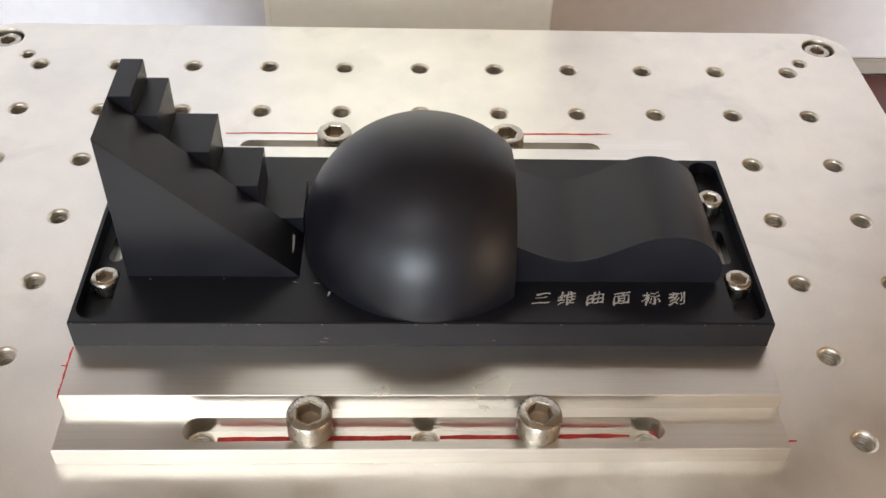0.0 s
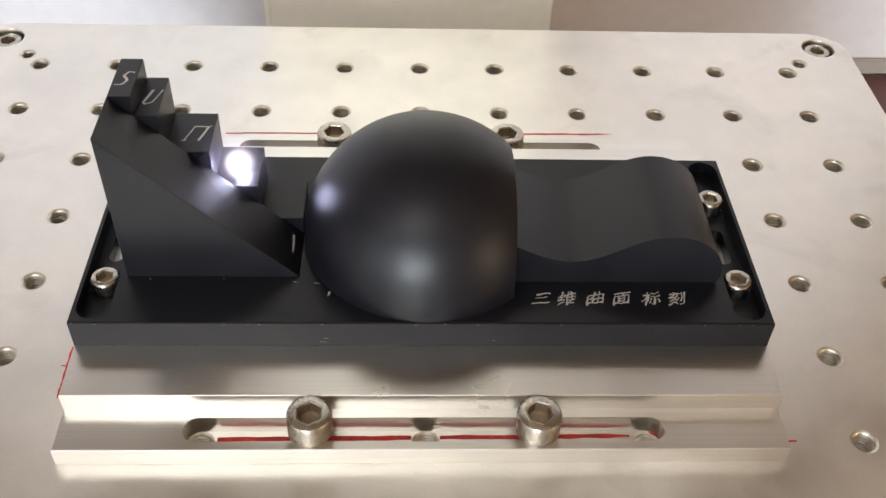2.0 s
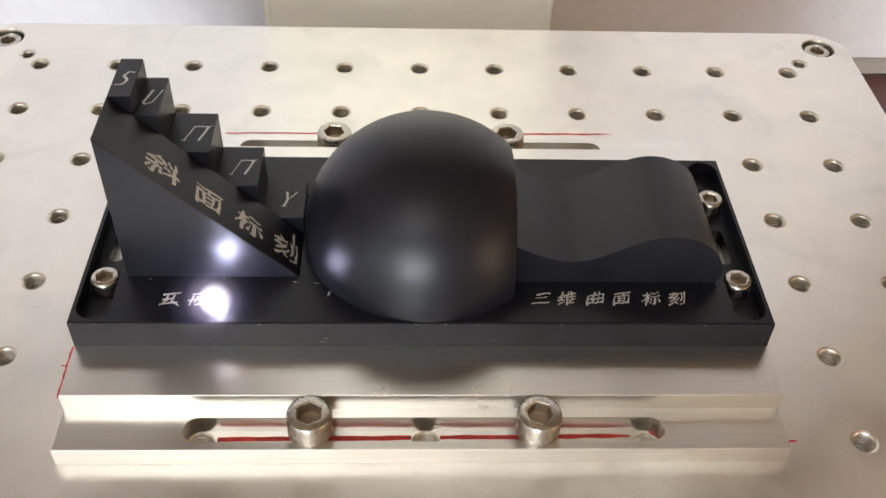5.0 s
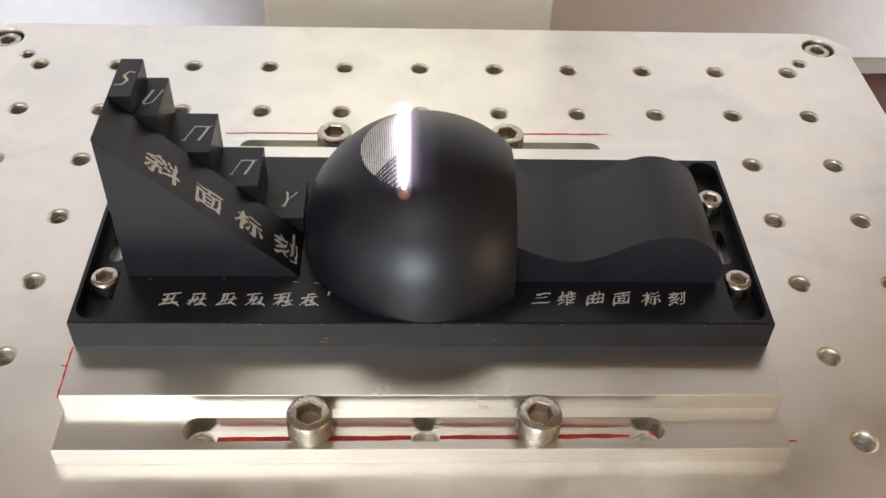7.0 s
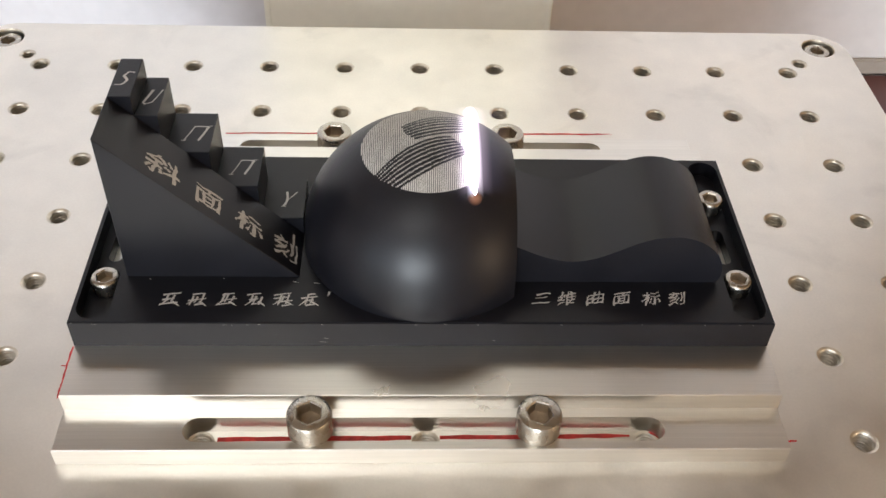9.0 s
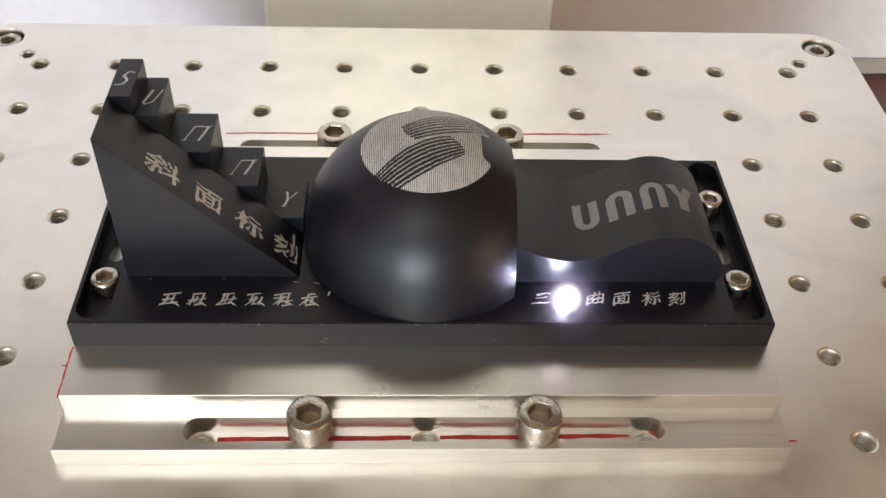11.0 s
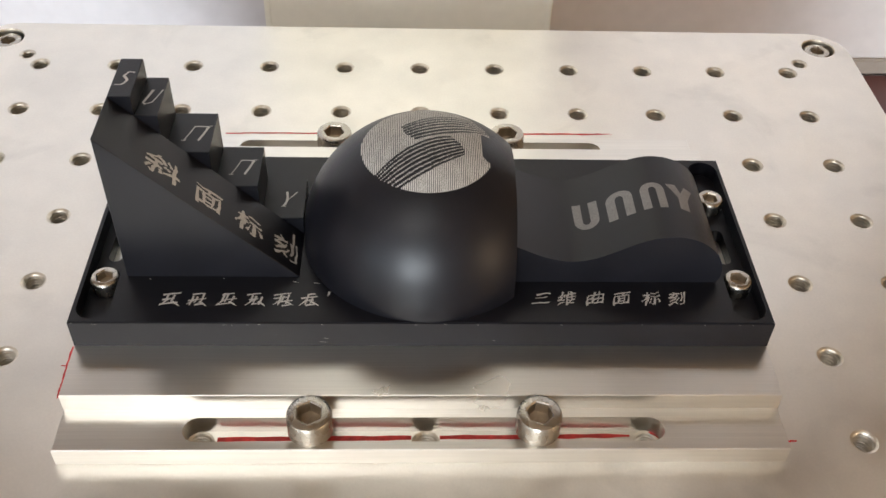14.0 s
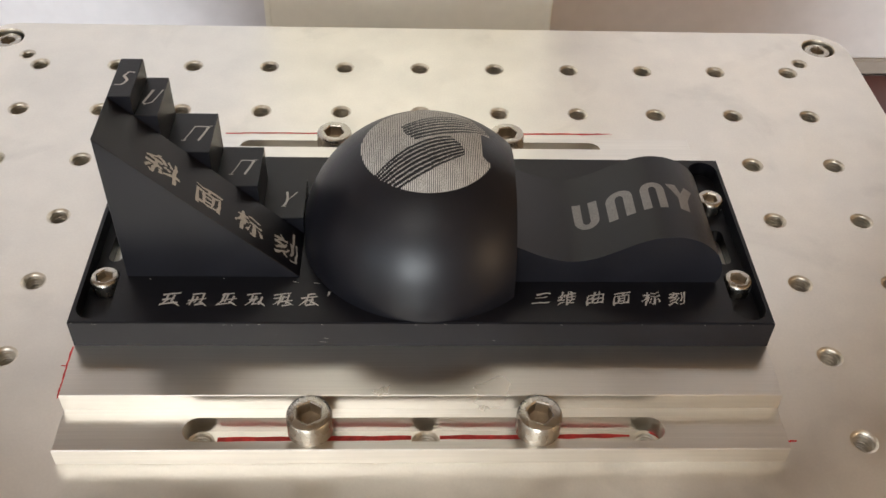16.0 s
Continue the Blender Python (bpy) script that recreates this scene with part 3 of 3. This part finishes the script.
def hatch_lines():
    r, ro, step, w = 15.3, DOME_R + PROUD, 0.42, 0.145
    n = int(r / step)
    for i in range(-n, n + 1):
        x = i * step
        half = math.sqrt(r * r - x * x)
        bm, prev, y = bmesh.new(), None, -half
        while y <= half:
            if hatch_dark(x, y):
                prev = None
            else:
                pair = [bm.verts.new((x + q, y, math.sqrt(ro * ro - (x + q) ** 2 - y * y))) for q in (-w, w)]
                if prev:
                    bm.faces.new((prev[0], prev[1], pair[1], pair[0]))
                prev = pair
            y += 0.2
        t = float(np.interp(x, [p[1] for p in PLUME], [p[0] for p in PLUME]))
        engraved("engraved_line", bm, dome_ob, Matrix.Identity(4), t, 0.8)


hatch_lines()


# ---- the laser's plasma and its painted bloom ----
def ball(r):
    bm = bmesh.new()
    bmesh.ops.create_uvsphere(bm, u_segments=32, v_segments=18, radius=r)
    return bm


def half_shell(r):
    """The half of a ball that faces along the painted bloom's axis."""
    bm = ball(r)
    bmesh.ops.bisect_plane(bm, geom=bm.verts[:] + bm.edges[:] + bm.faces[:], plane_co=(0, 0, 0), plane_no=[-q for q in BLOOM_AXIS], clear_outer=True)
    return bm


def ragged(bm, size, seed):
    """Gives a ball of plasma an uneven outline."""
    for v in bm.verts:
        d = v.co.normalized()
        v.co += d * size * (noise.noise(d * 2.6 + Vector((seed, 0, 0))) + 0.5 * noise.noise(d * 6.0 + Vector((0, seed, 0))))
    return bm


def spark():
    """The origin lies 1.8 mm above the burning spot; a small hot core in a larger pale bloom, painted as glow shells.
    """
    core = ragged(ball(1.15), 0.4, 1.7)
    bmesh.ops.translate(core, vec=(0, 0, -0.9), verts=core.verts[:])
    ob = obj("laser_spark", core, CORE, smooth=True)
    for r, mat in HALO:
        obj("glow", half_shell(r), mat, ob, smooth=True, label="violet-white bloom painted round the spark")
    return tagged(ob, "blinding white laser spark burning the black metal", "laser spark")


def arc_tube(r, a0=-29, a1=24, turn=360, lift=0.5, even=False):
    """A tube along the dome's crest about its middle plane, pointed at the front and widening to the back; with less than a full turn it is open below."""
    bm, rows, n = bmesh.new(), [], 18
    for k in range(41):
        a, s = radians(a0 + (a1 - a0) * k / 40), k / 40
        q = (0.2 + r * (0.70 + 0.22 * s)) * math.sqrt(max(0.0, 1 - (2 * s - 1) ** 6)) + 0.01
        if even:
            q = r
        c = Vector((0, (DOME_R + lift) * math.sin(a), (DOME_R + lift) * math.cos(a)))
        up = c.normalized()
        row = []
        for j in range(n + 1):
            b = radians(90 - turn / 2 + turn * j / n)
            row.append(bm.verts.new(c + Vector((q * math.cos(b), 0, 0)) + up * min(q, 2.0) * 1.3 * math.sin(b)))
        rows.append(row)
    for lo, hi in zip(rows, rows[1:]):
        for j in range(n):
            bm.faces.new((lo[j], lo[j + 1], hi[j + 1], hi[j]))
    return bm


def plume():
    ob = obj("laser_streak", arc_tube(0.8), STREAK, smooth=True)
    # the streak's bloom, painted with additive glow tubes
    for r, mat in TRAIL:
        obj("glow", arc_tube(r, -31.5 - 0.4 * r, 25.5 + 0.3 * r, 180, even=True), mat, ob, smooth=True, label="pink-white bloom painted round the streak")
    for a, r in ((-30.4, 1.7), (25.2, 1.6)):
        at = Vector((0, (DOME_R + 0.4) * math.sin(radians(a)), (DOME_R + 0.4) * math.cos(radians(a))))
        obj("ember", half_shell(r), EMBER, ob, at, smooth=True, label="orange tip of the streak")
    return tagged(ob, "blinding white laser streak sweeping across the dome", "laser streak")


spark_ob, plume_ob = spark(), plume()


def motions():
    for ob, m, way, t in reveals:
        low = Matrix.Translation(way) @ m
        walk(ob, [(0.0, low), (t - 0.05, low), (t + 0.05, m), (16.0, m)])

    def at(x, y, z):
        return pose(x * MM, y * MM, z * MM)

    rest = at(0.3, 50, 21)           # off: inside the solid dome
    step = 1 / 30
    rows = [(0.0, rest), (0.2, rest)]
    for t, x, y, z in (
        (0.233, -66.2, 53.7, 59.8), (0.3, -66.2, 53.7, 59.8), (0.4, -65.8, 53.5, 59.8), (0.5, -65.7, 54, 59.8), (0.6, -64.6, 55.8, 59.8),
        (0.667, -64.6, 55.8, 59.8), (0.7, -62.9, 52.6, 54.8), (0.8, -62.5, 53.7, 54.8), (0.9, -62.4, 53.3, 54.8), (1, -61.8, 52.2, 54.8),
        (1.1, -60.4, 54.6, 54.8), (1.167, -60.4, 54.6, 54.8), (1.2, -55.6, 51.3, 44.8), (1.3, -54.7, 53.5, 44.8), (1.4, -53.9, 55.6, 44.8),
        (1.5, -52.8, 53.7, 44.8), (1.6, -51.5, 54.4, 44.8), (1.7, -50.2, 56.6, 44.8), (1.767, -50.2, 56.6, 44.8), (1.8, -45.8, 53.8, 34.8),
        (1.9, -45, 55.8, 34.8), (2, -43.8, 55.1, 34.8), (2.1, -42.5, 53.5, 34.8), (2.2, -41.8, 56.5, 34.8), (2.267, -41.8, 56.5, 34.8),
        (2.3, -36.2, 54.9, 24.8), (2.4, -35.4, 54.9, 24.8), (2.5, -35.1, 54.9, 24.8), (2.6, -34.4, 54.9, 24.8), (2.7, -33.1, 56.6, 24.8),
        (2.767, -33.1, 56.6, 24.8), (2.8, -59.3, 38.3, 50.2), (2.9, -58.1, 38.5, 49), (3, -57.1, 37.6, 48), (3.1, -55.3, 38.2, 46.2),
        (3.2, -51.1, 37.2, 42), (3.3, -49.6, 38.4, 40.5), (3.4, -49, 38.2, 39.9), (3.5, -47.6, 38.6, 38.5), (3.6, -45.1, 38.1, 36),
        (3.7, -41.8, 39.1, 32.7), (3.8, -40.4, 38.4, 31.3), (3.9, -39, 39.2, 29.9), (4, -31.4, 40.1, 22.3), (4.1, -35, 39.7, 26),
        (4.2, -34.3, 39, 25.2)):
        rows.append((t, at(x, y, z)))
    rows.append((4.4, at(-30.7, 38.8, 23.0)))
    for k in range(13):
        rows.append((4.5 + 0.12 * k, at(-60 + 2.95 * k, 25.2 + 1.2 * (k % 2), TOP + 1.8)))
    rows += [(6.0, at(-24, 26.0, TOP + 1.8)), (6.0 + step, rest), (9.75, rest)]
    for k in range(9):
        x = 36.8 + 3.2 * k
        rows.append((9.8 + 0.13 * k, at(x, 46.0 + 2.0 * (-1) ** k, wave_z(x) + 1.8)))
    for t, x in ((10.9, 26.0), (11.0, 32.0), (11.1, 38.5), (11.2, 45.0)):
        rows.append((t, at(x, 26.2, TOP + 1.8)))
    for t, x, y, z in (
        (11.3, 49.3, 27.5, 19.6), (11.4, 51.3, 27.1, 19.6), (11.5, 52.9, 27, 19.6), (11.6, 59.3, 27.2, 19.6), (11.7, 56.1, 27.3, 19.6),
        (11.8, 57.2, 27.4, 19.6), (11.85, 57.2, 27.4, 19.6)):
        rows.append((t, at(x, y, z)))
    rows += [(11.85 + step, rest), (16.0, rest)]
    walk(spark_ob, rows)

    hid = at(0.3, 50, TOP - 9.5)
    rows = [(0.0, hid), (6.0, hid)]
    for t, x in PLUME:
        rows.append((t, at(0.3 + x, 50, TOP - DOME_R + math.sqrt(DOME_R ** 2 - x * x))))
    rows += [(9.5 + step, hid), (16.0, hid)]
    walk(plume_ob, rows)


motions()
